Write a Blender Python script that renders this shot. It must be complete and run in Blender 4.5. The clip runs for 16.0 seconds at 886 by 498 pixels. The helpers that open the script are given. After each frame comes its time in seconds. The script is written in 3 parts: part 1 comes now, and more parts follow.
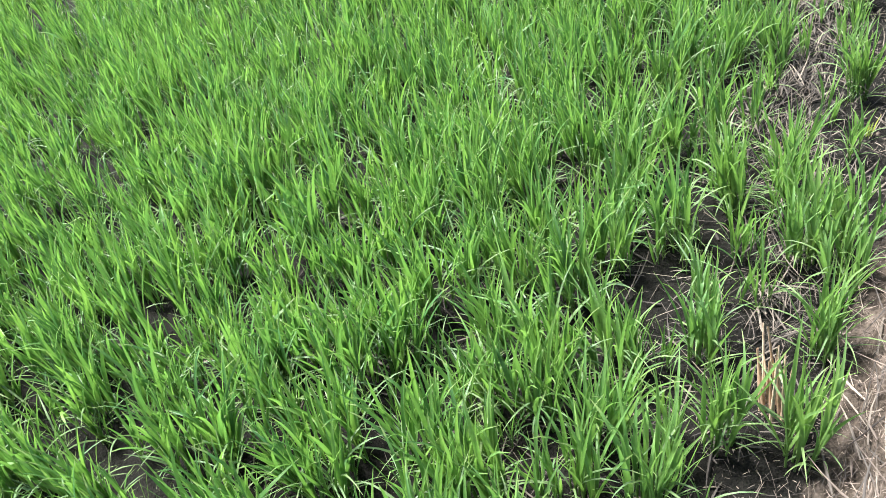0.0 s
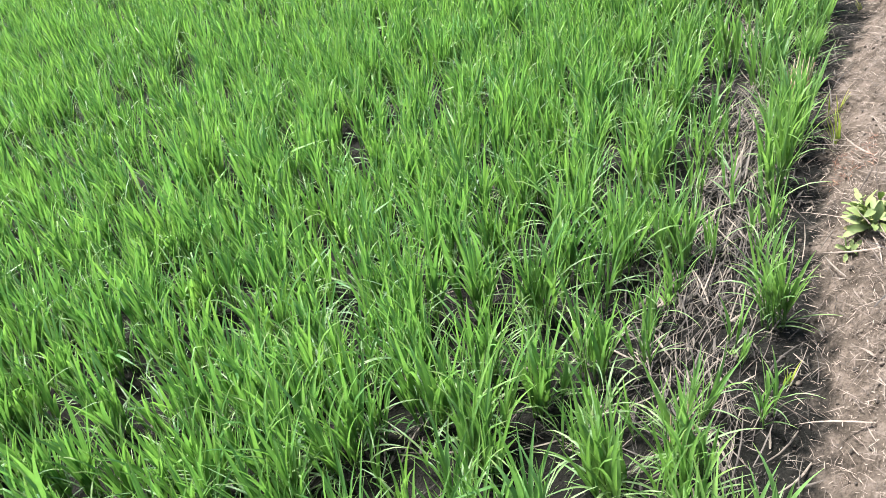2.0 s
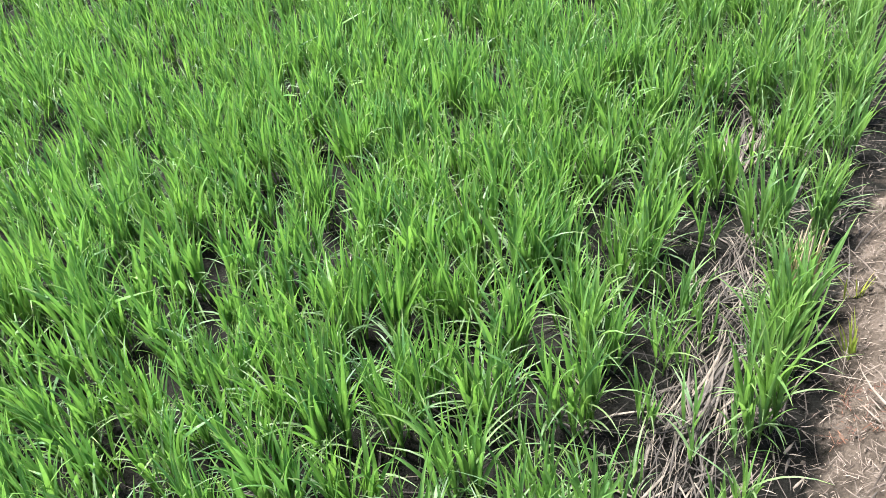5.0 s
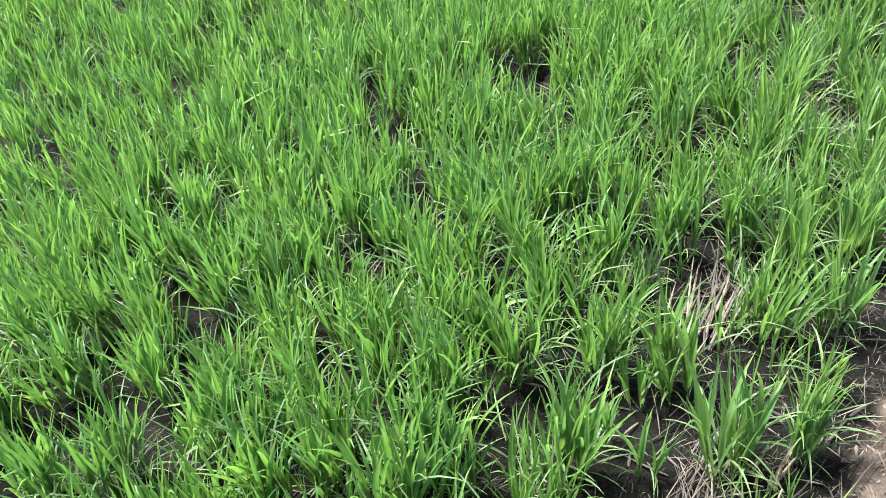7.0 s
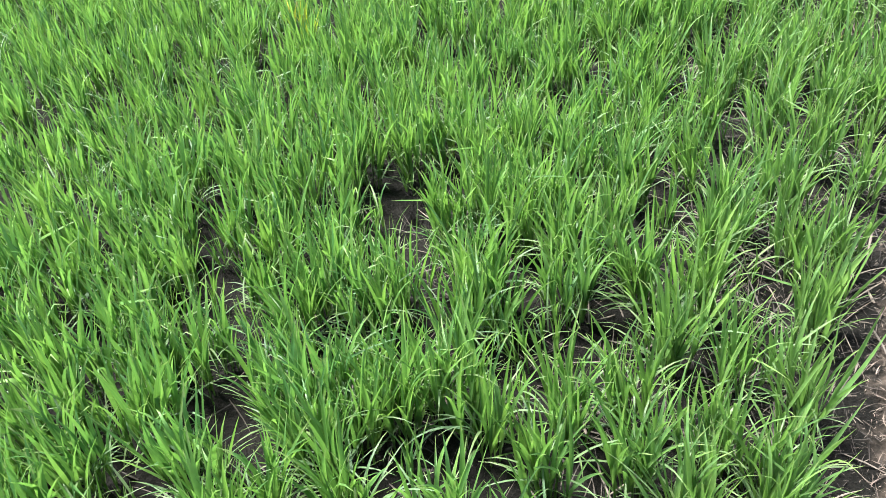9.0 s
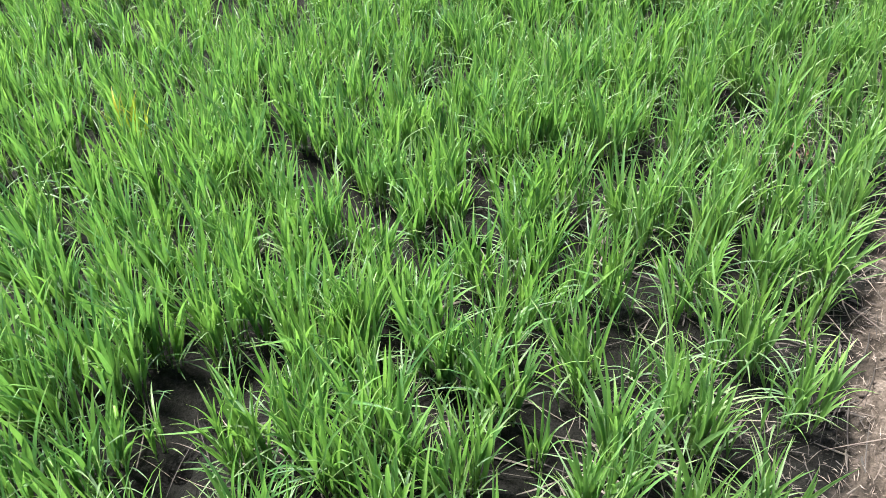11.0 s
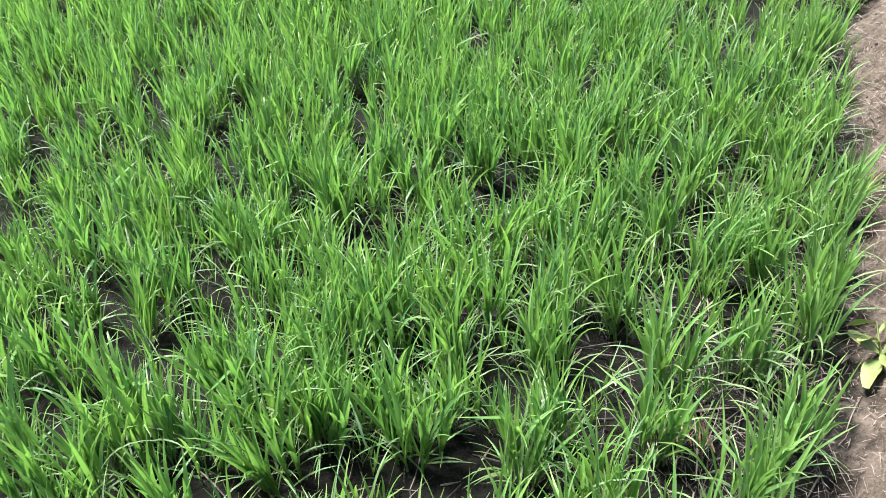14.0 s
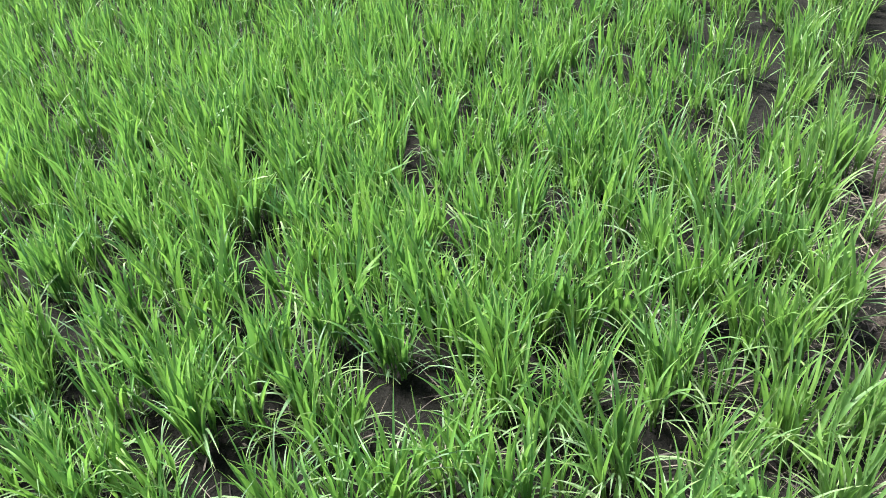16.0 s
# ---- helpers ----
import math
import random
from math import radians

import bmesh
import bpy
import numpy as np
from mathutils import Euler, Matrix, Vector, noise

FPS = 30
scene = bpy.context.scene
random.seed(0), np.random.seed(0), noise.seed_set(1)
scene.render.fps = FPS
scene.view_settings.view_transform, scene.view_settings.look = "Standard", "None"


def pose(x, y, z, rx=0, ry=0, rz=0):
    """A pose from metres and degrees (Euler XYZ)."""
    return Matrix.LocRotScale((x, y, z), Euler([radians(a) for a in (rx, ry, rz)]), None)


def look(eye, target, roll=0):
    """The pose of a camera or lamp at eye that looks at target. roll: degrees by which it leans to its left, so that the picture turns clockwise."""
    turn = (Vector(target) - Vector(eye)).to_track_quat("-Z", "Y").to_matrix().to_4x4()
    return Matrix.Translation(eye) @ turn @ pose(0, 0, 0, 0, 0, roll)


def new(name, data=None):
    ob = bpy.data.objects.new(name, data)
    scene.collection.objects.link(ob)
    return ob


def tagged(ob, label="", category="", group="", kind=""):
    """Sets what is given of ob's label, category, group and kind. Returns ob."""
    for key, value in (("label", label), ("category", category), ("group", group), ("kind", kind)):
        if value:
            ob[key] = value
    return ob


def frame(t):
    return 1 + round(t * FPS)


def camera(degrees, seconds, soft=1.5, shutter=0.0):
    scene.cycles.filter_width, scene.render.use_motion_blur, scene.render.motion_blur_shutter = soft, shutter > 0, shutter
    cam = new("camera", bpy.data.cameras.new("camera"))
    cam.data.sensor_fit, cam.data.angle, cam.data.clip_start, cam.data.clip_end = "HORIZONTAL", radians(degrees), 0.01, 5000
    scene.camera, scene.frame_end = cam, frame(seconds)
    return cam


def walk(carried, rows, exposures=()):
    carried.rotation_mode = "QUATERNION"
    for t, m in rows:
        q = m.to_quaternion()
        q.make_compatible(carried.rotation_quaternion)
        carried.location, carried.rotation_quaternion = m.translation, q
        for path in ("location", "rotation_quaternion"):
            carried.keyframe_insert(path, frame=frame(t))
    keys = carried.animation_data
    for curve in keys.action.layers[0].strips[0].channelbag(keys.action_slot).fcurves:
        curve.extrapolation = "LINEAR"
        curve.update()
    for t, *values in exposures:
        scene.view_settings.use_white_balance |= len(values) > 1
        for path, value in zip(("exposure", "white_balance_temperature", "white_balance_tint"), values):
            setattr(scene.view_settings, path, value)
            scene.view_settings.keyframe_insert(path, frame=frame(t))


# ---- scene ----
cam = camera(55.0, 16.0, soft=0.9)
PATH = [
    (0, (0.556, -0.613, 1.484), (-0.354, 0.673, 0.252), -13.4),
    (0.5, (0.545, -0.404, 1.476), (-0.356, 0.891, 0.246), -13.3),
    (1, (0.52, -0.182, 1.455), (-0.37, 1.13, 0.236), -12.7),
    (1.5, (0.509, -0.011, 1.466), (-0.351, 1.349, 0.278), -11.3),
    (2, (0.524, 0.204, 1.444), (-0.307, 1.629, 0.313), -10.2),
    (2.5, (0.519, 0.424, 1.488), (-0.28, 1.893, 0.391), -9.1),
    (3, (0.495, 0.644, 1.479), (-0.304, 2.108, 0.375), -8.8),
    (3.2, (0.479, 0.737, 1.469), (-0.326, 2.174, 0.335), -8.8),
    (5.3, (0.434, 1.313, 1.481), (-0.421, 2.644, 0.258), -7.5),
    (5.5, (0.427, 1.382, 1.479), (-0.438, 2.701, 0.25), -7.6),
    (6, (0.41, 1.597, 1.451), (-0.48, 2.9, 0.222), -7.7),
    (6.5, (0.406, 1.828, 1.475), (-0.487, 3.126, 0.243), -7.7),
    (7, (0.384, 2.05, 1.457), (-0.5, 3.354, 0.225), -7.8),
    (7.5, (0.35, 2.248, 1.461), (-0.546, 3.536, 0.221), -8.0),
    (8, (0.328, 2.44, 1.476), (-0.577, 3.721, 0.235), -7.9),
    (8.5, (0.324, 2.692, 1.471), (-0.561, 3.985, 0.228), -6.7),
    (9, (0.329, 2.856, 1.483), (-0.504, 4.173, 0.23), -5.2),
    (9.5, (0.295, 3.097, 1.472), (-0.478, 4.417, 0.184), -3.5),
    (10, (0.29, 3.287, 1.471), (-0.462, 4.618, 0.183), -2.8),
    (10.2, (0.308, 3.388, 1.46), (-0.46, 4.721, 0.182), -3.4),
    (12.3, (0.137, 4.121, 1.452), (-0.648, 5.465, 0.196), -1.5),
    (12.5, (0.136, 4.2, 1.449), (-0.646, 5.543, 0.19), -1.7),
    (13, (0.138, 4.409, 1.493), (-0.606, 5.769, 0.229), -2.0),
    (13.5, (0.155, 4.598, 1.489), (-0.532, 6.0, 0.24), -2.2),
    (14, (0.147, 4.852, 1.473), (-0.504, 6.265, 0.217), -2.5),
    (14.5, (0.159, 5.057, 1.474), (-0.523, 6.471, 0.235), -3.8),
    (15, (0.187, 5.277, 1.479), (-0.554, 6.67, 0.25), -5.2),
    (15.5, (0.188, 5.429, 1.467), (-0.569, 6.826, 0.252), -5.5),
    (16, (0.171, 5.651, 1.453), (-0.583, 7.043, 0.23), -5.7),
]
walk(cam, [(t, look(eye, target, roll)) for t, eye, target, roll in PATH])


# ---------------------------------------------------------------- light
world = bpy.data.worlds.new("sky")
scene.world = world
world.use_nodes = True
wn = world.node_tree
sky = wn.nodes.new("ShaderNodeTexSky")
sky.sky_type, sky.sun_disc = "NISHITA", False
SUN_HIGH, SUN_ROUND = 64.0, -80.0
sky.sun_elevation, sky.sun_rotation = radians(SUN_HIGH), radians(SUN_ROUND)
sky.dust_density = 3.0
wn.links.new(sky.outputs[0], wn.nodes["Background"].inputs[0])
wn.nodes["Background"].inputs[1].default_value = 0.066
sun = new("sun", bpy.data.lights.new("sun", "SUN"))
sun.data.energy, sun.data.angle, sun.data.color = 4.3, radians(14), (1.0, 0.985, 0.955)
sx, sy = math.sin(radians(SUN_ROUND)), math.cos(radians(SUN_ROUND))
sun.matrix_world = look((0, 0, 20), Vector((0, 0, 20)) - Vector((sx, sy, math.tan(radians(SUN_HIGH)))))
scene.view_settings.exposure = 2.2


# ---------------------------------------------------------------- materials
def material(name):
    mat = bpy.data.materials.new(name)
    mat.use_nodes = True
    nt = mat.node_tree
    return mat, nt, nt.nodes["Principled BSDF"], nt.nodes["Material Output"]


def node(nt, kind, **values):
    n = nt.nodes.new(kind)
    for key, value in values.items():
        n.inputs[key].default_value = value
    return n


def ramp(nt, source, stops):
    r = nt.nodes.new("ShaderNodeValToRGB")
    while len(r.color_ramp.elements) < len(stops):
        r.color_ramp.elements.new(0.5)
    for e, (at, col) in zip(r.color_ramp.elements, stops):
        e.position, e.color = at, (*col, 1)
    nt.links.new(source, r.inputs[0])
    return r.outputs[0]


def mix(nt, factor, a, b, mode="MIX"):
    m = nt.nodes.new("ShaderNodeMix")
    m.data_type, m.blend_type = "RGBA", mode
    for value, slot in ((factor, 0), (a, 6), (b, 7)):
        if isinstance(value, (int, float)):
            m.inputs[slot].default_value = value
        elif isinstance(value, tuple):
            m.inputs[slot].default_value = (*value, 1)
        else:
            nt.links.new(value, m.inputs[slot])
    return m.outputs[2]


def maths(nt, what, a, b=0.0, c=0.0):
    m = nt.nodes.new("ShaderNodeMath")
    m.operation = what
    for n, value in enumerate((a, b, c)):
        if isinstance(value, (int, float)):
            m.inputs[n].default_value = value
        else:
            nt.links.new(value, m.inputs[n])
    return m.outputs[0]


def blade_material(name, low, mid, high, tip, faded, through_light=0.4, rough=0.42):
    """A leaf blade: colour differs from blade to blade, along the blade and with a pale midrib; light shines through it."""
    mat, nt, bsdf, out = material(name)
    info, geo = nt.nodes.new("ShaderNodeObjectInfo"), nt.nodes.new("ShaderNodeNewGeometry")
    uv = nt.nodes.new("ShaderNodeUVMap")
    uv.uv_map = "blade"
    split = nt.nodes.new("ShaderNodeSeparateXYZ")
    nt.links.new(uv.outputs[0], split.inputs[0])
    aged = maths(nt, "GREATER_THAN", split.outputs[0], 1.5)
    across, along = maths(nt, "SUBTRACT", split.outputs[0], maths(nt, "MULTIPLY", aged, 2.0)), split.outputs[1]
    chance = maths(nt, "FRACT", maths(nt, "ADD", info.outputs["Random"], geo.outputs["Random Per Island"]))
    own = ramp(nt, chance, [(0.0, low), (0.4, mid), (0.88, high), (1.0, high)])
    own = mix(nt, maths(nt, "MULTIPLY", aged, 0.8), own, faded)
    # patches of richer and poorer growth over the field
    wide = node(nt, "ShaderNodeTexNoise", Scale=1.1, Detail=2.0)
    nt.links.new(geo.outputs["Position"], wide.inputs["Vector"])
    own = mix(nt, maths(nt, "MULTIPLY", wide.outputs[0], 0.45), own, high)
    # lit yellowish tops and bluish shaded gaps of the clumps, painted in by noise
    clump_light = node(nt, "ShaderNodeTexNoise", Scale=7.0, Detail=2.0)
    nt.links.new(geo.outputs["Position"], clump_light.inputs["Vector"])
    own = mix(nt, 0.55, own, ramp(nt, clump_light.outputs[0], [(0.32, (0.62, 0.84, 1.15)), (0.66, (1.35, 1.14, 0.85))]), "MULTIPLY")
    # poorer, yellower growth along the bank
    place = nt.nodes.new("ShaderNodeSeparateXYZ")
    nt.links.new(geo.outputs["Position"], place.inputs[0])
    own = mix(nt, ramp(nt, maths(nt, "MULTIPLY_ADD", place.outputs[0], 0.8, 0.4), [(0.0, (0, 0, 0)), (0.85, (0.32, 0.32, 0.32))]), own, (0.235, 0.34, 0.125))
    # paler sheath at the foot, worn tip
    foot = ramp(nt, along, [(0.0, (1, 1, 1)), (0.16, (0, 0, 0))])
    own = mix(nt, maths(nt, "MULTIPLY", foot, 0.45), own, (0.2, 0.27, 0.07))
    end = ramp(nt, maths(nt, "ADD", along, maths(nt, "MULTIPLY", maths(nt, "FRACT", maths(nt, "MULTIPLY", chance, 7.13)), 0.2)), [(0.98, (0, 0, 0)), (1.12, (1, 1, 1))])
    own = mix(nt, end, own, tip)
    rib = ramp(nt, maths(nt, "ABSOLUTE", maths(nt, "SUBTRACT", across, 0.5)), [(0.0, (1, 1, 1)), (0.13, (0, 0, 0))])
    own = mix(nt, maths(nt, "MULTIPLY", rib, 0.35), own, high)
    margin = ramp(nt, maths(nt, "ABSOLUTE", maths(nt, "SUBTRACT", across, 0.5)), [(0.34, (0, 0, 0)), (0.5, (1, 1, 1))])
    own = mix(nt, maths(nt, "MULTIPLY", margin, 0.32), own, tip)
    fine = node(nt, "ShaderNodeTexNoise", Scale=60.0, Detail=3.0)
    nt.links.new(geo.outputs["Position"], fine.inputs["Vector"])
    own = mix(nt, 0.35, own, ramp(nt, fine.outputs[0], [(0.3, (0.55, 0.55, 0.55)), (0.75, (1.3, 1.3, 1.3))]), "MULTIPLY")
    nt.links.new(own, bsdf.inputs["Base Color"])
    bsdf.inputs["Roughness"].default_value = rough
    bsdf.inputs["Specular IOR Level"].default_value = 0.5
    veins = node(nt, "ShaderNodeTexWave", Scale=3.0)
    veins.bands_direction = "X"
    nt.links.new(uv.outputs[0], veins.inputs["Vector"])
    bump = node(nt, "ShaderNodeBump", Strength=0.25, Distance=0.001)
    nt.links.new(veins.outputs["Fac"], bump.inputs["Height"])
    nt.links.new(bump.outputs[0], bsdf.inputs["Normal"])
    glow = nt.nodes.new("ShaderNodeBsdfTranslucent")
    nt.links.new(mix(nt, 0.4, own, (0.2, 0.42, 0.04)), glow.inputs[0])
    both = nt.nodes.new("ShaderNodeMixShader")
    both.inputs[0].default_value = through_light
    nt.links.new(bsdf.outputs[0], both.inputs[1])
    nt.links.new(glow.outputs[0], both.inputs[2])
    nt.links.new(both.outputs[0], out.inputs[0])
    return mat


def earth_material():
    """Dark damp mud of the paddy that turns into the pale dry earth of the bund."""
    mat, nt, bsdf, out = material("earth")
    geo = nt.nodes.new("ShaderNodeNewGeometry")
    dry = nt.nodes.new("ShaderNodeAttribute")
    dry.attribute_name = "dry"
    noises = []
    for scale, detail in ((1.6, 4), (14, 6), (110, 8)):
        n = node(nt, "ShaderNodeTexNoise", Scale=scale, Detail=detail, Roughness=0.62)
        nt.links.new(geo.outputs["Position"], n.inputs["Vector"])
        noises.append(n.outputs[0])
    mud = ramp(nt, noises[1], [(0.3, (0.006, 0.006, 0.005)), (0.55, (0.0115, 0.0112, 0.0094)), (0.8, (0.025, 0.0238, 0.0203))])
    mud = mix(nt, 0.5, mud, ramp(nt, noises[2], [(0.3, (0.5, 0.5, 0.5)), (0.7, (1.35, 1.35, 1.35))]), "MULTIPLY")
    pale = ramp(nt, noises[1], [(0.3, (0.046, 0.036, 0.028)), (0.5, (0.1, 0.08, 0.065)), (0.75, (0.185, 0.15, 0.127))])
    pale = mix(nt, 0.6, pale, ramp(nt, noises[2], [(0.3, (0.5, 0.48, 0.46)), (0.7, (1.25, 1.25, 1.25))]), "MULTIPLY")
    amount = maths(nt, "ADD", dry.outputs["Fac"], maths(nt, "MULTIPLY", maths(nt, "SUBTRACT", noises[1], 0.5), 0.9))
    edge = ramp(nt, amount, [(0.35, (0, 0, 0)), (0.65, (1, 1, 1))])
    nt.links.new(mix(nt, edge, mud, pale), bsdf.inputs["Base Color"])
    bsdf.inputs["Specular IOR Level"].default_value = 0.12
    wet = ramp(nt, noises[0], [(0.35, (0.5, 0.5, 0.5)), (0.6, (0.85, 0.85, 0.85))])
    nt.links.new(mix(nt, edge, wet, (0.95, 0.95, 0.95)), bsdf.inputs["Roughness"])
    rough = maths(nt, "ADD", maths(nt, "MULTIPLY", noises[1], 0.6), maths(nt, "MULTIPLY", noises[2], 0.5))
    bump = node(nt, "ShaderNodeBump", Strength=1.0, Distance=0.035)
    nt.links.new(rough, bump.inputs["Height"])
    nt.links.new(bump.outputs[0], bsdf.inputs["Normal"])
    return mat


def straw_material(name, dark, mid, pale):
    mat, nt, bsdf, out = material(name)
    info, geo = nt.nodes.new("ShaderNodeObjectInfo"), nt.nodes.new("ShaderNodeNewGeometry")
    chance = maths(nt, "FRACT", maths(nt, "ADD", info.outputs["Random"], geo.outputs["Random Per Island"]))
    own = ramp(nt, chance, [(0.0, dark), (0.5, mid), (1.0, pale)])
    fine = node(nt, "ShaderNodeTexNoise", Scale=90.0, Detail=4.0)
    nt.links.new(geo.outputs["Position"], fine.inputs["Vector"])
    own = mix(nt, 0.6, own, ramp(nt, fine.outputs[0], [(0.3, (0.45, 0.42, 0.4)), (0.7, (1.2, 1.2, 1.2))]), "MULTIPLY")
    nt.links.new(own, bsdf.inputs["Base Color"])
    bsdf.inputs["Roughness"].default_value = 0.75
    return mat


# the faded rice colour also has the bluish sky sheen of hanging blades in it
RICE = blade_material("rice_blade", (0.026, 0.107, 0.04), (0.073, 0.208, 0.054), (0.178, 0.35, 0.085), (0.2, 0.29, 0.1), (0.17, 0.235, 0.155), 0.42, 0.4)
YELLOW = blade_material("yellowing_blade", (0.28, 0.36, 0.03), (0.38, 0.42, 0.04), (0.5, 0.5, 0.06), (0.45, 0.33, 0.12), (0.5, 0.42, 0.14))
WEED = blade_material("weed_leaf", (0.062, 0.088, 0.017), (0.085, 0.108, 0.024), (0.115, 0.13, 0.036), (0.25, 0.22, 0.08), (0.22, 0.22, 0.07), 0.12, 0.6)
EARTH = earth_material()
STRAW = straw_material("grey_straw", (0.026, 0.022, 0.019), (0.07, 0.059, 0.05), (0.2, 0.17, 0.138))
PINK = straw_material("fresh_stubble", (0.38, 0.25, 0.16), (0.52, 0.38, 0.26), (0.62, 0.5, 0.36))
CHAFF = straw_material("pale_chaff", (0.06, 0.046, 0.036), (0.14, 0.11, 0.09), (0.26, 0.212, 0.175))
RUSTY = straw_material("rusty_straw", (0.07, 0.027, 0.018), (0.14, 0.06, 0.035), (0.22, 0.12, 0.075))


# ---------------------------------------------------------------- ground
def bund_foot(y):
    """x at which the bank of the path begins."""
    return 0.519 - 0.0204 * y + 0.035 * math.sin(2.4 * y - 1.89) + 0.014 * math.sin(5.3 * y)


def bank(x, y):
    """Height of the bank's body over the paddy."""
    s = min(1.0, max(0.0, (x - bund_foot(y)) / 0.2))
    e = min(1.0, max(0.0, (1.95 - x) / 0.3))
    return 0.15 * s * s * (3 - 2 * s) * e * e * (3 - 2 * e)


# cracks in the bare mud: start, end, width
CRACKS = [((-0.79, 4.38), (-0.81, 4.53), 0.022), ((-0.81, 4.53), (-0.84, 4.68), 0.018), ((-0.79, 4.38), (-0.84, 4.26), 0.009),
          ((-0.7, 4.45), (-0.89, 4.64), 0.006), ((-0.21, 4.32), (-0.02, 4.26), 0.007), ((-0.21, 4.32), (-0.32, 4.06), 0.007),
          ((-0.02, 2.18), (0.1, 1.98), 0.006), ((-0.07, 6.24), (-0.15, 6.53), 0.008), ((-0.61, 6.32), (-0.71, 6.51), 0.007)]


def ground_height(x, y):
    z = bank(x, y)
    near = x > bund_foot(y)
    z += 0.012 * noise.noise((x * 4, y * 4, 0)) + 0.006 * noise.noise((x * 17, y * 17, 3))
    if near:
        z += 0.02 * noise.noise((x * 9, y * 9, 11))
    z += (0.012 if near else 0.005) * noise.noise((x * 45, y * 45, 7))
    if -1.2 < x < 0.3:
        for (ax, ay), (bx, by), wide in CRACKS:
            if min(ay, by) - 0.05 < y < max(ay, by) + 0.05:
                dx, dy = bx - ax, by - ay
                u = min(1.0, max(0.0, ((x - ax) * dx + (y - ay) * dy) / (dx * dx + dy * dy)))
                bend = 0.02 * noise.noise((u * 5, ax * 9, by))
                away = math.hypot(x - ax - u * dx - bend * dy * 3, y - ay - u * dy + bend * dx * 3)
                if away < wide:
                    z -= 0.05 * (1 - away / wide) ** 0.5
    return z


def ground():
    """One sheet to the horizon, finely cut where the camera passes."""
    far = [60.0, 30.0, 15.0, 8.0]
    xs = [-v - 6 for v in far] + list(np.arange(-6, -1.3, 0.12)) + list(np.arange(-1.3, 0.95, 0.017)) + list(np.arange(0.95, 2.2, 0.08)) + [v for v in reversed(far)]
    ys = [-v - 1 for v in far] + list(np.arange(-0.4, 8.4, 0.018)) + list(np.arange(8.45, 9.0, 0.1)) + list(np.arange(9.0, 11, 0.1)) + [v + 10 for v in reversed(far)]
    nx, ny = len(xs), len(ys)
    verts = [(x, y, ground_height(x, y)) for y in ys for x in xs]
    faces = [(j * nx + i, j * nx + i + 1, (j + 1) * nx + i + 1, (j + 1) * nx + i) for j in range(ny - 1) for i in range(nx - 1)]
    me = bpy.data.meshes.new("ground")
    me.from_pydata(verts, [], faces)
    dry = me.attributes.new("dry", "FLOAT", "POINT")
    dry.data.foreach_set("value", [min(1.0, max(0.0, min(0.5 + (x - bund_foot(y) - 0.035) * 4.5, 0.5 + (1.88 - x) * 6))) for x, y, _ in verts])
    me.polygons.foreach_set("use_smooth", [True] * len(faces))
    me.materials.append(EARTH)
    ob = new("ground", me)
    return tagged(ob, "dark damp cracked paddy mud rising to a pale dry earth bank", "ground", kind="structure")


ground()


# ---------------------------------------------------------------- blades, stems and straws
def blade(rng, root, azimuth, lean, bend, length, width, segs=6, fold=0.25, columns=3, power=1.5, aged=False, kinks=False):
    """A pointed leaf blade as (verts, quads, uvs): it leaves root at an angle lean from the vertical and bends over."""
    verts, uvs = [], []
    p = np.array(root, float)
    side = np.array([-math.sin(azimuth), math.cos(azimuth), 0.0])
    out = np.array([math.cos(azimuth), math.sin(azimuth), 0.0])
    twist = rng.uniform(-0.7, 0.7)
    sway = rng.gauss(0, 0.22)
    kink, fall = (rng.uniform(0.35, 0.8), rng.uniform(0.5, 1.6)) if kinks and rng.random() < 0.035 else (2.0, 0.0)
    for k in range(segs + 1):
        s = k / segs
        a = lean + bend * s**power + (fall if s > kink else 0.0)
        ahead = out * math.sin(a) + np.array([0, 0, math.cos(a)]) + side * sway * s
        ahead /= np.linalg.norm(ahead)
        normal = np.cross(side, ahead)
        turn = twist * s
        across = side * math.cos(turn) + normal * math.sin(turn)
        up = np.cross(ahead, across)
        w = width * min(1.0, 0.55 + 1.7 * s) * max(0.03, (1 - s**2.0)) ** 0.9
        if columns == 3:
            verts += [p - across * w / 2, p + up * (-fold * w / 2), p + across * w / 2]
            uvs += [(0, s), (0.5, s), (1, s)]
        else:
            verts += [p - across * w / 2, p + across * w / 2]
            uvs += [(0, s), (1, s)]
        p = p + ahead * (length / segs)
    if aged:
        uvs = [(u + 2, v) for u, v in uvs]
    c = columns
    quads = [(k * c + i, k * c + i + 1, (k + 1) * c + i + 1, (k + 1) * c + i) for k in range(segs) for i in range(c - 1)]
    return np.array(verts), quads, uvs


def stem(height, radius, sides=5, tilt=(0.0, 0.0)):
    verts, uvs = [], []
    rings = ((-0.02, radius), (height, radius * 0.45)) if sides < 4 else ((-0.02, radius), (height * 0.5, radius * 0.85), (height, radius * 0.45))
    for k, (h, r) in enumerate(rings):
        for n in range(sides):
            a = 2 * math.pi * n / sides
            verts.append((tilt[0] * h + r * math.cos(a), tilt[1] * h + r * math.sin(a), h))
            uvs.append((0.2, 0.06 * k))
    quads = [(k * sides + n, k * sides + (n + 1) % sides, (k + 1) * sides + (n + 1) % sides, (k + 1) * sides + n) for k in range(len(rings) - 1) for n in range(sides)]
    return np.array(verts), quads, uvs


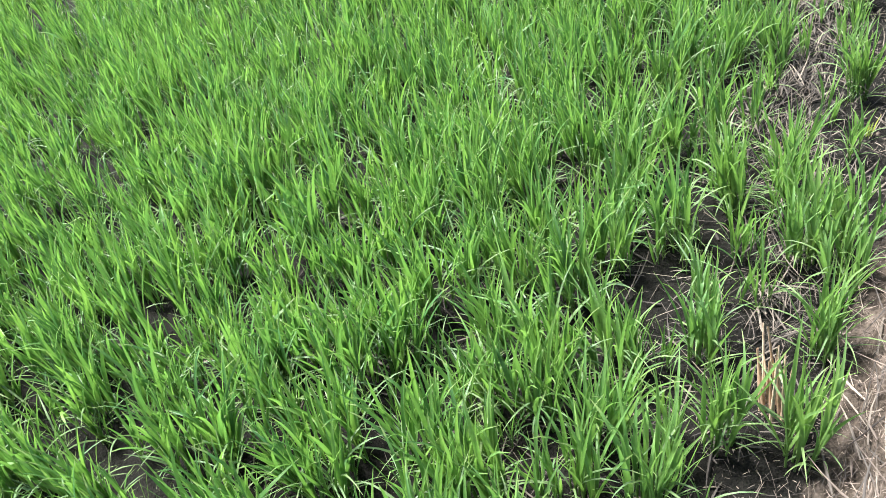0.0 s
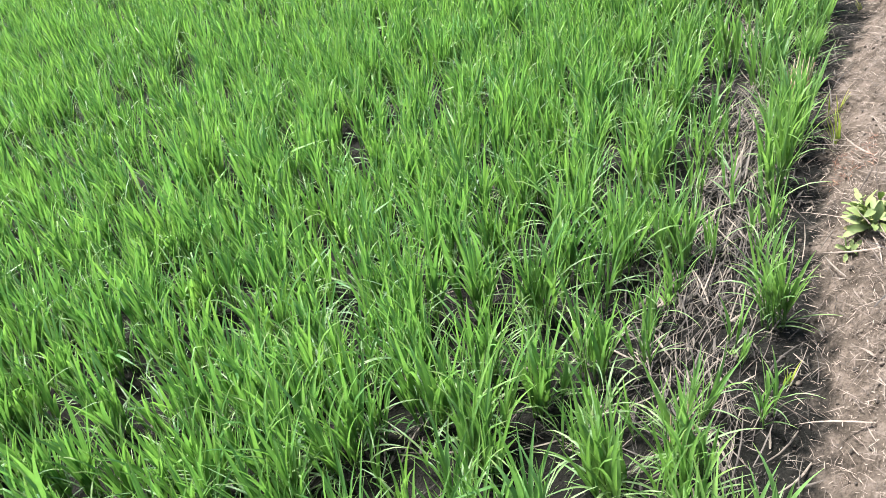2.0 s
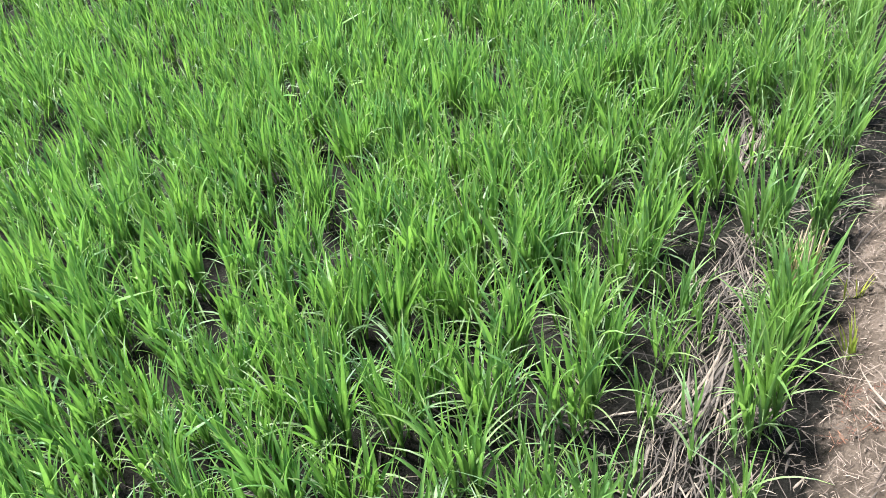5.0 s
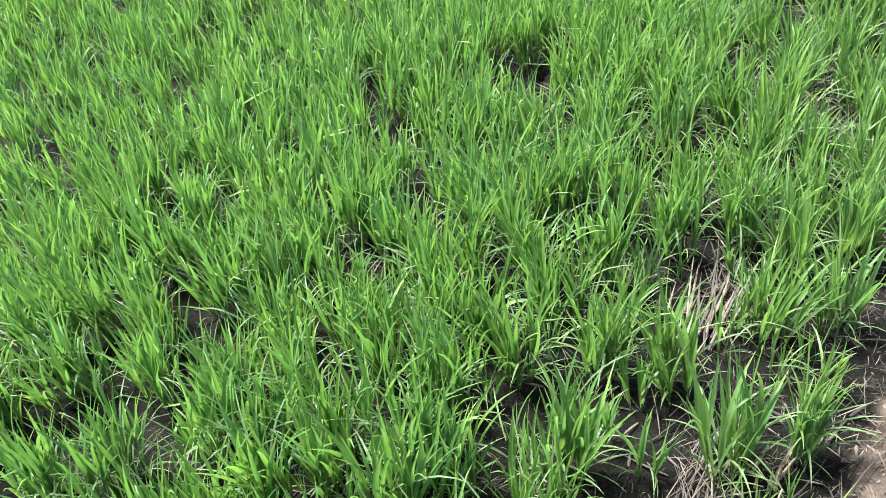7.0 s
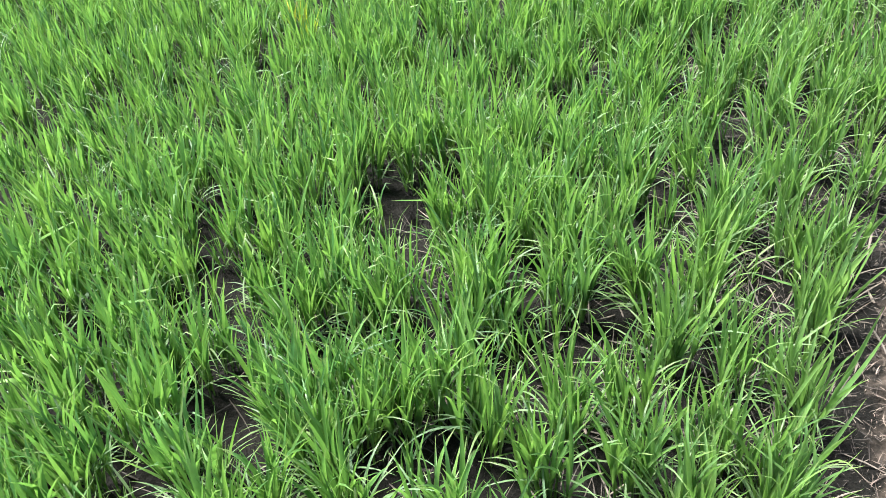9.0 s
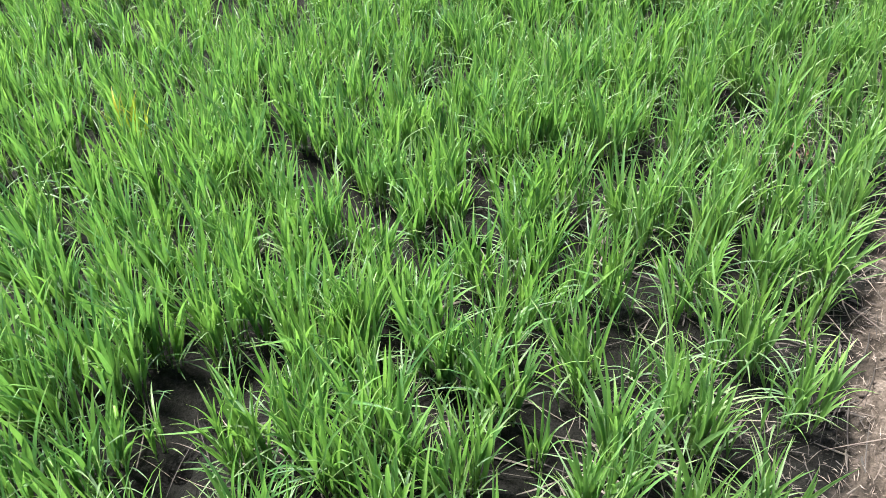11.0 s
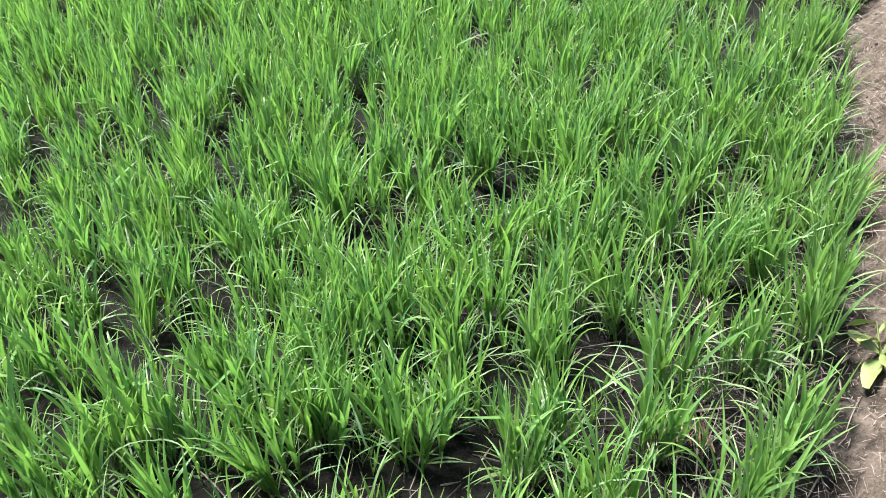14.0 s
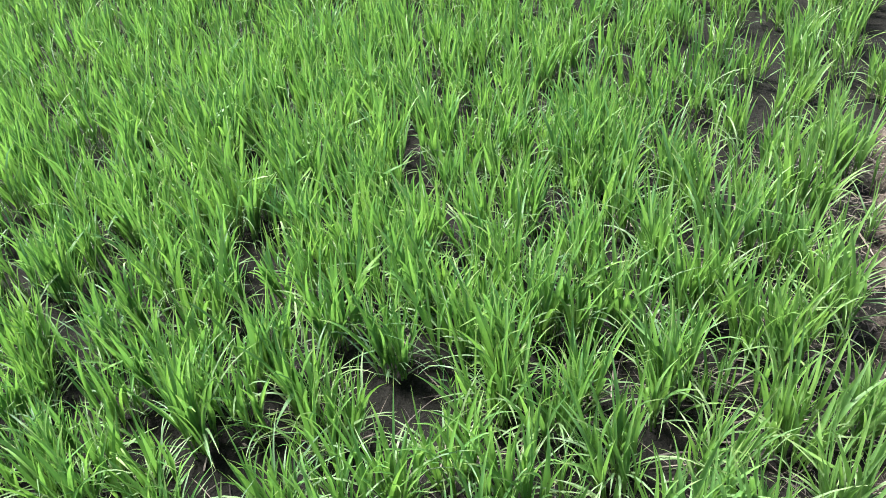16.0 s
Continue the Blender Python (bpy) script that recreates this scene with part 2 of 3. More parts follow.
def joined(pieces):
    """Pieces of (verts, quads, uvs) as one."""
    verts, quads, uvs, n = [], [], [], 0
    for v, q, u in pieces:
        verts.append(np.asarray(v))
        quads += [tuple(i + n for i in f) for f in q]
        uvs += list(u)
        n += len(v)
    return np.concatenate(verts), quads, uvs


def as_mesh(name, piece, mat):
    verts, quads, uvs = piece
    me = bpy.data.meshes.new(name)
    me.from_pydata([tuple(v) for v in verts], [], quads)
    layer = me.uv_layers.new(name="blade")
    flat = np.array([uvs[i] for f in quads for i in f], np.float32)
    layer.data.foreach_set("uv", flat.ravel())
    me.polygons.foreach_set("use_smooth", [True] * len(quads))
    me.materials.append(mat)
    return me


def many(name, pieces_at, mat):
    """One large mesh out of pieces, each laid down with a 4 x 4 matrix."""
    vs, fs, us, n = [], [], [], 0
    for (verts, quads, uvs), m in pieces_at:
        m = np.array(m)
        vs.append(verts @ m[:3, :3].T + m[:3, 3])
        fs.append(np.array(quads) + n)
        us.append(np.array(uvs, np.float32)[np.array(quads).ravel()])
        n += len(verts)
    v, f, u = np.concatenate(vs), np.concatenate(fs), np.concatenate(us)
    me = bpy.data.meshes.new(name)
    me.vertices.add(len(v))
    me.vertices.foreach_set("co", v.astype(np.float32).ravel())
    me.loops.add(f.size)
    me.loops.foreach_set("vertex_index", f.astype(np.int32).ravel())
    me.polygons.add(len(f))
    me.polygons.foreach_set("loop_start", np.arange(0, f.size, 4, dtype=np.int32))
    me.polygons.foreach_set("use_smooth", [True] * len(f))
    layer = me.uv_layers.new(name="blade")
    layer.data.foreach_set("uv", u.ravel())
    me.update(calc_edges=True)
    me.validate()
    me.materials.append(mat)
    return new(name, me)


def tiller(rng, detail=2):
    """One shoot of rice: a sheath with four or five blades, the youngest steep, the middle ones often limp at the tip, the oldest hanging."""
    height = rng.uniform(0.06, 0.12)
    pieces = [stem(height, rng.uniform(0.0022, 0.0032), 5 if detail == 2 else 3)]
    turn = rng.uniform(0, 6.28)
    leaves = rng.choice((4, 5, 5) if detail else (3, 4, 4))
    for n in range(leaves):
        old = 1 - n / (leaves - 1)
        azimuth = turn + math.pi * n + rng.uniform(-0.8, 0.8)
        power = 1.6
        if old > 0.75:  # the lowest leaf hangs
            lean, bend, length, width = rng.uniform(25, 50), rng.uniform(35, 85), rng.uniform(0.09, 0.15), rng.uniform(0.0045, 0.0065)
        elif old > 0.3:
            limp = rng.random() < (0.45, 0.45, 0.45)[detail]
            lean, bend, length, width = rng.uniform(4, 18), rng.uniform(40, 90) if limp else rng.uniform(3, 22), rng.uniform(0.15, 0.23), rng.uniform(0.009, 0.013)
            power = 2.4 if limp else 1.6
        else:
            lean, bend, length, width = rng.uniform(0, 10), rng.choice((rng.uniform(0, 16), rng.uniform(0, 16), rng.uniform(25, 60))), rng.uniform(0.13, 0.22), rng.uniform(0.008, 0.012)
        root = (0, 0, height * (0.96 - 0.75 * old))
        pieces.append(blade(rng, root, azimuth, radians(lean), radians(bend), length * (0.8, 0.93, 1.0)[detail], width * (0.95, 1.0, 1.0)[detail], (4, 6, 7)[detail], kinks=detail > 0, fold=0.45,
                            columns=3 if detail == 2 else 2, power=power, aged=old > 0.75 and rng.random() < 0.7))
    return joined(pieces)


rng = random.Random(11)
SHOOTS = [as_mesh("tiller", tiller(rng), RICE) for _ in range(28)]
YELLOW_SHOOTS = [as_mesh("tiller", tiller(rng), YELLOW) for _ in range(4)]
FAR = [tiller(rng, 0) for _ in range(30)]
MIDDLE = [tiller(rng, 1) for _ in range(30)]
SPARSE = [joined([blade(rng, (rng.gauss(0, 0.02), rng.gauss(0, 0.02), 0), rng.uniform(0, 6.28), radians(rng.uniform(2, 28)), radians(rng.uniform(5, 40)), rng.uniform(0.22, 0.34), 0.018, 2, columns=2) for _ in range(4)]) for _ in range(12)]


def old_leaf(rng):
    """A faded outer blade, sky sheen painted into its paleness, that arches over and hangs to the mud."""
    return blade(rng, (0, 0, rng.uniform(0.02, 0.08)), rng.uniform(-0.4, 0.4), radians(rng.uniform(20, 62)), radians(rng.uniform(45, 105)),
                 rng.uniform(0.1, 0.19), rng.uniform(0.004, 0.007), 6, power=1.3, aged=True)


OLD = [old_leaf(rng) for _ in range(14)]
OLD_LEAVES = [as_mesh("old_leaf", piece, RICE) for piece in OLD]


def shoot_poses(rng, size, shoots, spread=None):
    """Where the shoots of one hill stand, from its foot, splayed outward."""
    wide = spread or 0.016 + 0.002 * shoots
    lean = Matrix.Rotation(rng.uniform(0, 6.28), 4, "Z") @ Matrix.Rotation(radians(rng.gauss(0, 5)), 4, "X")
    for n in range(shoots):
        r, a = wide * math.sqrt(rng.random()), rng.uniform(0, 6.28)
        splay = 8.5 * r / wide * rng.uniform(0.4, 1.25) + rng.uniform(-3, 3)
        s = size * rng.uniform(0.78, 1.1)
        yield (lean @ Matrix.Translation((r * math.cos(a), r * math.sin(a), -0.004)) @ Matrix.Rotation(a, 4, "Z")
               @ Matrix.Rotation(radians(splay), 4, "Y") @ Matrix.Rotation(rng.uniform(0, 6.28), 4, "Z") @ Matrix.Diagonal((s, s, s, 1)))


def rice_plant(x, y, size, shoots, rng, label, yellow=False):
    """A hill of young rice: an empty at its foot with the shoots as parts."""
    ob = new("rice_plant")
    ob.location = (x, y, ground_height(x, y))
    ob.empty_display_size = 0.05
    for m in shoot_poses(rng, size, shoots):
        part = new("tiller", rng.choice(YELLOW_SHOOTS if yellow and rng.random() < 0.6 else SHOOTS))
        part.parent = ob
        part.matrix_local = m
    for _ in range(max(3, round(shoots * 0.65))):
        part = new("old_leaf", rng.choice(OLD_LEAVES))
        part.parent = ob
        part.matrix_local = Matrix.Rotation(rng.uniform(0, 6.28), 4, "Z") @ Matrix.Translation((0.02, 0, 0)) @ Matrix.Diagonal((size, size, size, 1))
    return tagged(ob, label, "rice plant", "rice plants of the paddy")


# ---------------------------------------------------------------- the paddy
# feet of the rice plants beside the bank, stretch by stretch
STRETCH_1 = [  # 0 to 0.75 m
    (-0.37, 0.12), (-0.08, 0.22), (0.09, 0.27), (0.23, 0.33), (-0.64, 0.45), (-0.18, 0.43), (0.09, 0.43), (-0.05, 0.45), (-0.4, 0.48), (0.32, 0.51),
    (-0.07, 0.6), (-0.19, 0.61), (0.06, 0.64), (-0.43, 0.7), (-0.68, 0.74), (0.23, 0.73), (0.47, 0.53),
]
STRETCH_2 = [  # 0.75 to 1.4 m
    (0.48, 0.82), (0.48, 1.03), (0.48, 1.2), (0.32, 1.28),
    (-0.1, 0.8), (-0.25, 0.81), (-0.22, 0.95), (-0.07, 0.97), (-0.42, 1), (-0.6, 1.03), (-0.31, 1.05), (0.07, 1.1), (-0.07, 1.11), (0.38, 1.1),
    (-0.53, 1.2), (-0.1, 1.25), (-0.38, 1.27), (0.19, 1.27), (-0.26, 1.36), (-0.12, 1.37),
]
STRETCH_3 = [  # 1.4 to 2 m
    (0.31, 1.4), (-0.34, 1.47), (-0.79, 1.48), (-0.03, 1.49), (0.04, 1.61), (-0.44, 1.68), (-0.61, 1.71), (-0.32, 1.77), (-0.14, 1.78), (0.41, 1.93),
    (-0.47, 1.94), (-0.13, 1.95),
]
STRETCH_4 = [  # 2 to 2.8 m
    (-0.33, 1.98), (-0.01, 1.99), (0.14, 2.1), (0, 2.13), (-0.34, 2.32), (-0.19, 2.33), (-0.01, 2.4), (-0.53, 2.49), (0.34, 2.54), (-0.24, 2.54),
    (-0.04, 2.59), (-0.37, 2.6), (-0.88, 2.63), (-0.13, 2.69), (0.34, 2.71), (-0.57, 2.72),
]
STRETCH_5 = [  # 2.8 to 3.45 m
    (-0.32, 2.79), (0.34, 2.85), (-0.26, 2.88), (-0.05, 2.88), (-0.49, 2.89), (0.34, 2.96), (-0.06, 3.02), (-0.35, 3.05), (0.22, 3.16), (-0.25, 3.24),
    (0.34, 3.27), (-0.4, 3.32), (-0.09, 3.33), (0.07, 3.33), (-0.53, 3.34), (-0.24, 3.43),
]
STRETCH_6 = [  # 3.45 to 4.1 m
    (-0.36, 3.56), (0.21, 3.57), (-0.21, 3.61), (0.34, 3.66), (-0.07, 3.79), (0.21, 3.79), (-0.42, 3.81), (-0.24, 3.85), (0.33, 3.91), (0.07, 3.9),
    (-0.1, 3.96), (0.18, 4), (0.31, 4), (0.01, 4.04), (-0.43, 4.08),
]
STRETCH_7 = [  # 4.1 to 4.8 m
    (0.32, 4.19), (0.19, 4.22), (0.04, 4.23), (-0.43, 4.24), (-0.24, 4.29), (-0.09, 4.41), (0.05, 4.43), (-0.65, 4.44), (-0.28, 4.43), (0.3, 4.47),
    (-0.45, 4.5), (0.02, 4.62), (-0.48, 4.65), (0.23, 4.66), (-0.69, 4.74), (0.04, 4.76), (0.31, 4.79), (-0.25, 4.8),
]
STRETCH_8 = [  # 4.8 to 5.6 m
    (0.12, 4.89), (-0.13, 4.97), (0.32, 5.08), (0.17, 5.17), (-0.18, 5.23), (0.01, 5.32), (-0.66, 5.34), (-0.47, 5.39), (0.14, 5.45), (0.27, 5.51),
    (-0.19, 5.5), (0.01, 5.51), (-0.4, 5.52), (-0.14, 5.63),
]
STRETCH_9 = [  # 5.6 to 6.2 m
    (-0, 5.68), (0.14, 5.72), (-0.72, 5.76), (0.27, 5.79), (-0.58, 5.77), (0.02, 5.86), (-0.39, 5.85), (-0.17, 5.87), (0.26, 5.94), (-0.14, 5.98),
    (0.06, 6.03), (0.32, 6.13), (-0.41, 6.08), (-0.58, 6.1), (-0.22, 6.17), (0.06, 6.2), (-0.73, 6.19), (-0.49, 6.2),
]
STRETCH_10 = [  # 6.2 to 6.8 m
    (-1.04, 6.23), (-0.39, 6.26), (-0.26, 6.28), (0.2, 6.32), (-0.08, 6.38), (-0.49, 6.37), (-0.65, 6.39), (0.33, 6.45), (-0.23, 6.42), (-0.9, 6.47),
    (0.34, 6.59), (0.08, 6.59), (-0.23, 6.57), (-0.37, 6.6), (0.21, 6.64), (-0.06, 6.7), (0.35, 6.77), (0.35, 6.99), (0.2, 7.13), (0.1, 6.78), (-0.22, 6.77), (-0.35, 6.8),
]
STRETCH_11 = [  # 6.8 to 9 m
    (-0.63, 6.84), (-0.19, 6.86), (0.24, 6.91), (-0.03, 6.92), (-0.03, 7.02), (-0.16, 7.15), (0.13, 7.19), (-0.53, 7.22), (-0.01, 7.24), (0.28, 7.34), (-0.15, 7.37), (0.14, 7.47), (0.01, 7.47), (-0.3, 7.51), (-0.11, 7.66), (0.16, 7.73),
]
SLIGHT = [  # thin young plants
    (0.23, 1.09), (0.29, 1.53), (0.43, 1.59), (0.14, 1.69), (-0.01, 1.85), (0.16, 1.93), (0.23, 2.14), (0.36, 2.15), (0.12, 2.45), (0.1, 2.63), (0.1, 2.79), (0.08, 3.1), (-0.09, 3.47), (-0.1, 3.66), (-0.27, 4.1), (-0.13, 4.71), (-0.6, 5.52), (0.01, 6.43), (0.09, 6.49), (0.09, 7.03),
]
# bare spots: x, y, radius
BARE = [
    (0.05, 0.86, 0.07), (0.13, 0.73, 0.06), (-0.34, 0.3, 0.06), (-0.23, 1.27, 0.07), (-0.44, 1.26, 0.06), (-0.81, 1.43, 0.05), (-2.35, 2.69, 0.13),
    (-2.43, 2.42, 0.1), (-1.83, 1.46, 0.08), (-0.47, 1.87, 0.05), (-2.34, 3.15, 0.12), (-2.2, 4.07, 0.11), (-0.99, 2.66, 0.06), (-2.22, 2.86, 0.12),
    (-2.33, 4.13, 0.12), (-2.19, 3.77, 0.1), (-0.14, 4.35, 0.09), (-0.76, 4.49, 0.13), (-0.74, 4.3, 0.1), (-0.16, 4.17, 0.06), (-0.3, 5.68, 0.08),
    (-0.75, 5.02, 0.05), (-0.59, 5.22, 0.06),
]
MORE_BARE = [
    (-0.66, 5.52, 0.05), (-0.32, 5.5, 0.05), (-1.13, 5.61, 0.05), (-0.54, 6.77, 0.08), (-1.01, 5.93, 0.06), (-0.82, 5.26, 0.06), (-2.05, 5.77, 0.08),
    (-0.76, 6.37, 0.06), (-0.14, 6.26, 0.07), (-1.09, 6.07, 0.05), (-2.09, 6.87, 0.08), (-0.66, 7.09, 0.05), (-1.56, 6.94, 0.06), (-1.37, 7.61, 0.07),
    (-1.92, 8.66, 0.12), (-0.72, 7.44, 0.05), (-0.13, 7.54, 0.05), (-2.67, 7.79, 0.1),
]

SPOTS = [
    (-0.78, 4.53, 0.1), (-0.79, 4.62, 0.07), (-0.73, 4.42, 0.095), (-0.71, 4.32, 0.08), (-0.19, 4.33, 0.08), (-0.13, 4.17, 0.09), (-0.25, 5.87, 0.08), (-0.18, 5.79, 0.08),
    (-0.56, 6.17, 0.05), (-0.46, 5.7, 0.04), (-0.57, 6.83, 0.07), (-0.53, 6.66, 0.07), (-1.41, 7.71, 0.08), (-0.99, 2.72, 0.08), (0.06, 3.04, 0.07),
    (0.03, 3.72, 0.06), (-0.13, 2.94, 0.05), (0.07, 2.03, 0.07), (-0.08, 2.09, 0.05), (-2.33, 2.64, 0.13), (-1.8, 2.27, 0.1), (-2.15, 3.9, 0.12),
    (-0.28, 1.05, 0.06), (0.04, 0.9, 0.07), (-1.17, 0.29, 0.07),
]


# heaps of old straw between the rows: x, y, half-width across, half-length, pieces
HEAPS = [(0.38, 0.72, 0.06, 0.38, 50), (0.59, 0.66, 0.05, 0.35, 50), (0.34, 1.1, 0.06, 0.2, 50), (0.33, 1.49, 0.1, 0.3, 150), (0.23, 1.84, 0.13, 0.25, 220), (0.23, 2.33, 0.1, 0.35, 260), (0.2, 2.83, 0.1, 0.3, 240),
         (0.19, 3.18, 0.07, 0.2, 60), (0.08, 3.73, 0.07, 0.16, 70), (0.11, 4.72, 0.06, 0.18, 60), (0.18, 4.38, 0.06, 0.25, 35), (-0.29, 5.62, 0.07, 0.1, 28),
         (0.13, 6.12, 0.06, 0.08, 30), (0.14, 6.35, 0.07, 0.2, 25), (0.2, 7.9, 0.08, 0.4, 60), (0.4, 5.05, 0.05, 0.9, 40), (0.42, 3.29, 0.06, 0.8, 45), (0.5, 1.59, 0.06, 0.9, 40), (0.41, 6.85, 0.06, 0.9, 40)]


def hills():
    """All rice plants: those by the bank first, then the rows that fill the rest of the paddy."""
    rng = random.Random(5)
    set_ones = [p for stretch in (STRETCH_1, STRETCH_2, STRETCH_3, STRETCH_4, STRETCH_5, STRETCH_6, STRETCH_7, STRETCH_8, STRETCH_9, STRETCH_10, STRETCH_11) for p in stretch]
    taken = {}
    bare = [(a, b, r if a > -1.3 else 0.5 * r) for a, b, r in BARE + MORE_BARE + SPOTS]

    def crowded(x, y, gap):
        cell = (int(x // 0.2), int(y // 0.2))
        return any(math.hypot(x - a, y - b) < gap for i in (-1, 0, 1) for j in (-1, 0, 1) for a, b in taken.get((cell[0] + i, cell[1] + j), ()))

    def take(x, y):
        taken.setdefault((int(x // 0.2), int(y // 0.2)), []).append((x, y))

    for x, y in set_ones:
        if any(math.hypot(x - a, y - b) < r - 0.03 for a, b, r in SPOTS):
            continue
        take(x, y)
        yield x, y, rng.uniform(1.0, 1.16) * (0.94 if x > 0.3 else 1.0), rng.randint(13, 17) - (2 if x > 0.3 else 0), True
    for x, y in SLIGHT:
        take(x, y)
        yield x, y, rng.uniform(0.7, 0.9), rng.randint(4, 6), True
    for row in range(56):
        for n in range(96):
            x = 0.34 - 0.137 * row + rng.gauss(0, 0.028)
            y = -1.9 + 0.135 * n + rng.gauss(0, 0.03)
            if x > bund_foot(y) - 0.03 or (x > -0.15 and 0.2 < y < 7.6):
                continue
            if any(math.hypot(x - a, y - b) < r + 0.01 for a, b, r in bare) or crowded(x, y, 0.12 if x > -0.35 else 0.085):
                continue
            take(x, y)
            if x < -7.2 or y > 9.8 or (x < -5.7 and not 3 < y < 8) or y < -1.4 - 0.62 * x:
                yield x, y, rng.uniform(0.95, 1.2), 5, "outlying"
                continue
            vigour = noise.noise((x * 0.9, y * 0.9, 4)) + 0.6 * noise.noise((x * 2.6, y * 2.6, 9))
            yield x, y, rng.uniform(0.9, 1.14) + 0.14 * vigour, (rng.randint(15, 18) if x > -1.5 else rng.randint(15, 19)) + round(3 * vigour), -0.72 < x and 0.0 < y < 7.9
    # slighter plants where the rows by the bank have gaps
    for _ in range(900):
        x, y = rng.uniform(-0.18, 0.36), rng.uniform(0.1, 7.8)
        if any(math.hypot(x - a, y - b) < r + 0.02 for a, b, r in bare) or crowded(x, y, 0.15) or (rng.random() < 0.93 and any(abs(x - a) < 0.7 * w and abs(y - b) < l for a, b, w, l, n in HEAPS if n > 50)):
            continue
        take(x, y)
        yield x, y, rng.uniform(0.7, 0.9), rng.randint(4, 6), None
    # seedlings that came up between the rows
    for _ in range(2900):
        x, y = rng.uniform(-2.9, 0.34), rng.uniform(-0.3, 8.2)
        if any(math.hypot(x - a, y - b) < r - 0.01 for a, b, r in bare) or crowded(x, y, 0.062) or (rng.random() < 0.4 and any(abs(x - a) < w and abs(y - b) < l for a, b, w, l, n in HEAPS if n > 50)):
            continue
        take(x, y)
        yield x, y, rng.uniform(0.5, 0.8), rng.randint(2, 4), None


rng = random.Random(21)
far_pieces, near = [], 0
for x, y, size, shoots, close in hills():
    if close is True and near < 300:
        if shoots < 7:
            label = "thin young rice plant with a few shoots in the mud"
        elif x > 0.3:
            label = "yellow-green young rice plant at the foot of the bank"
        elif any(abs(x - a) < w + 0.05 and abs(y - b) < l for a, b, w, l, n in HEAPS if n > 50):
            label = "green young rice plant beside old fallen straw"
        else:
            label = "bright green bushy young rice plant in dark mud"
        rice_plant(x, y, size, shoots, rng, label)
        near += 1
    else:
        foot = Matrix.Translation((x, y, ground_height(x, y)))
        kind = SPARSE if close == "outlying" else MIDDLE if x > -1.7 and y < 8 else FAR
        far_pieces += [(rng.choice(kind), foot @ m) for m in shoot_poses(rng, size, shoots)]
        far_pieces += [(rng.choice(OLD), foot @ Matrix.Rotation(rng.uniform(0, 6.28), 4, "Z")) for _ in range(0 if close == "outlying" else 2 if shoots < 5 else 5 if x > -1.5 else 3)]
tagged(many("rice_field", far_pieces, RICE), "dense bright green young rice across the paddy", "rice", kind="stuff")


# ---------------------------------------------------------------- straw and litter
def straw(rng, length, width, segs=4, columns=3):
    """A dry straw lying along +y from the origin, a little bowed."""
    v, q, u = blade(rng, (0, 0, 0), math.pi / 2, radians(rng.uniform(78, 90)), radians(rng.uniform(-5, 30)), length, width, segs, fold=-0.7, columns=columns)
    bow = rng.gauss(0, 0.035) * length
    v[:, 0] += [bow * math.sin(math.pi * min(1.0, y / length)) for y in v[:, 1]]
    return v, q, u


rng = random.Random(33)
STRAWS = [straw(rng, rng.uniform(0.04, 0.19), 0.0018 + 0.0065 * rng.random() ** 2) for _ in range(28)]
FIBRES = [straw(rng, 0.008 + 0.045 * rng.random() ** 3, rng.uniform(0.0013, 0.0032), 2, 2) for _ in range(24)]


def strewn(rng, pieces, x, y, lift, turn, tip=6):
    """One piece laid on the ground at x, y."""
    m = (Matrix.Translation((x, y, ground_height(x, y) + 0.003 + lift)) @ Matrix.Rotation(radians(turn), 4, "Z")
         @ Matrix.Rotation(radians(rng.uniform(-tip, tip) + 2), 4, "X") @ Matrix.Rotation(rng.uniform(-0.8, 0.8), 4, "Y"))
    return rng.choice(pieces), m


lying = []
for hx, hy, wide, long, count in HEAPS:
    for _ in range(count):
        x, y = hx + rng.gauss(0, wide * 0.55), hy + rng.uniform(-long, long) - 0.08
        lying.append(strewn(rng, STRAWS, x, y, rng.uniform(0, 0.03), rng.gauss(0, 25) + rng.choice((0, 180)), 8))
for _ in range(3600):
    x, y = rng.triangular(-1.2, 0.47, 0.3), rng.uniform(-0.3, 8.2)
    lying.append(strewn(rng, STRAWS, x, y, 0.002, rng.uniform(0, 360), 4))
for _ in range(9000):
    y = rng.uniform(-0.3, 8.2)
    x = bund_foot(y) + rng.triangular(-0.45, 0.06, -0.03)
    lying.append(strewn(rng, FIBRES, x, y, rng.uniform(0, 0.012), rng.uniform(0, 360), 14))
tagged(many("straw_litter", lying, STRAW), "old grey and tan rice straw lying between the rows", "straw", kind="stuff")

crumbs = []
for _ in range(26000):
    y = rng.uniform(-0.3, 8.4)
    x = bund_foot(y) + rng.triangular(-0.02, 0.4, 0.14)
    crumbs.append(strewn(rng, FIBRES if rng.random() < 0.997 else STRAWS, x, y, rng.uniform(0, 0.008), rng.uniform(0, 360), 10))
for _ in range(1100):  # coarser straw, matted in drifts
    y = rng.uniform(-0.3, 8.4)
    if noise.noise((y * 2.3, 0.5, 2.0)) < rng.uniform(-0.5, 0.4):
        continue
    x = bund_foot(y) + rng.triangular(0.03, 0.42, 0.16)
    crumbs.append(strewn(rng, STRAWS, x, y, rng.uniform(0, 0.014), rng.gauss(0, 40) + rng.choice((20, 200)), 9))
tagged(many("chaff", crumbs, CHAFF), "short pale bits of straw strewn over the bank", "straw", kind="stuff")


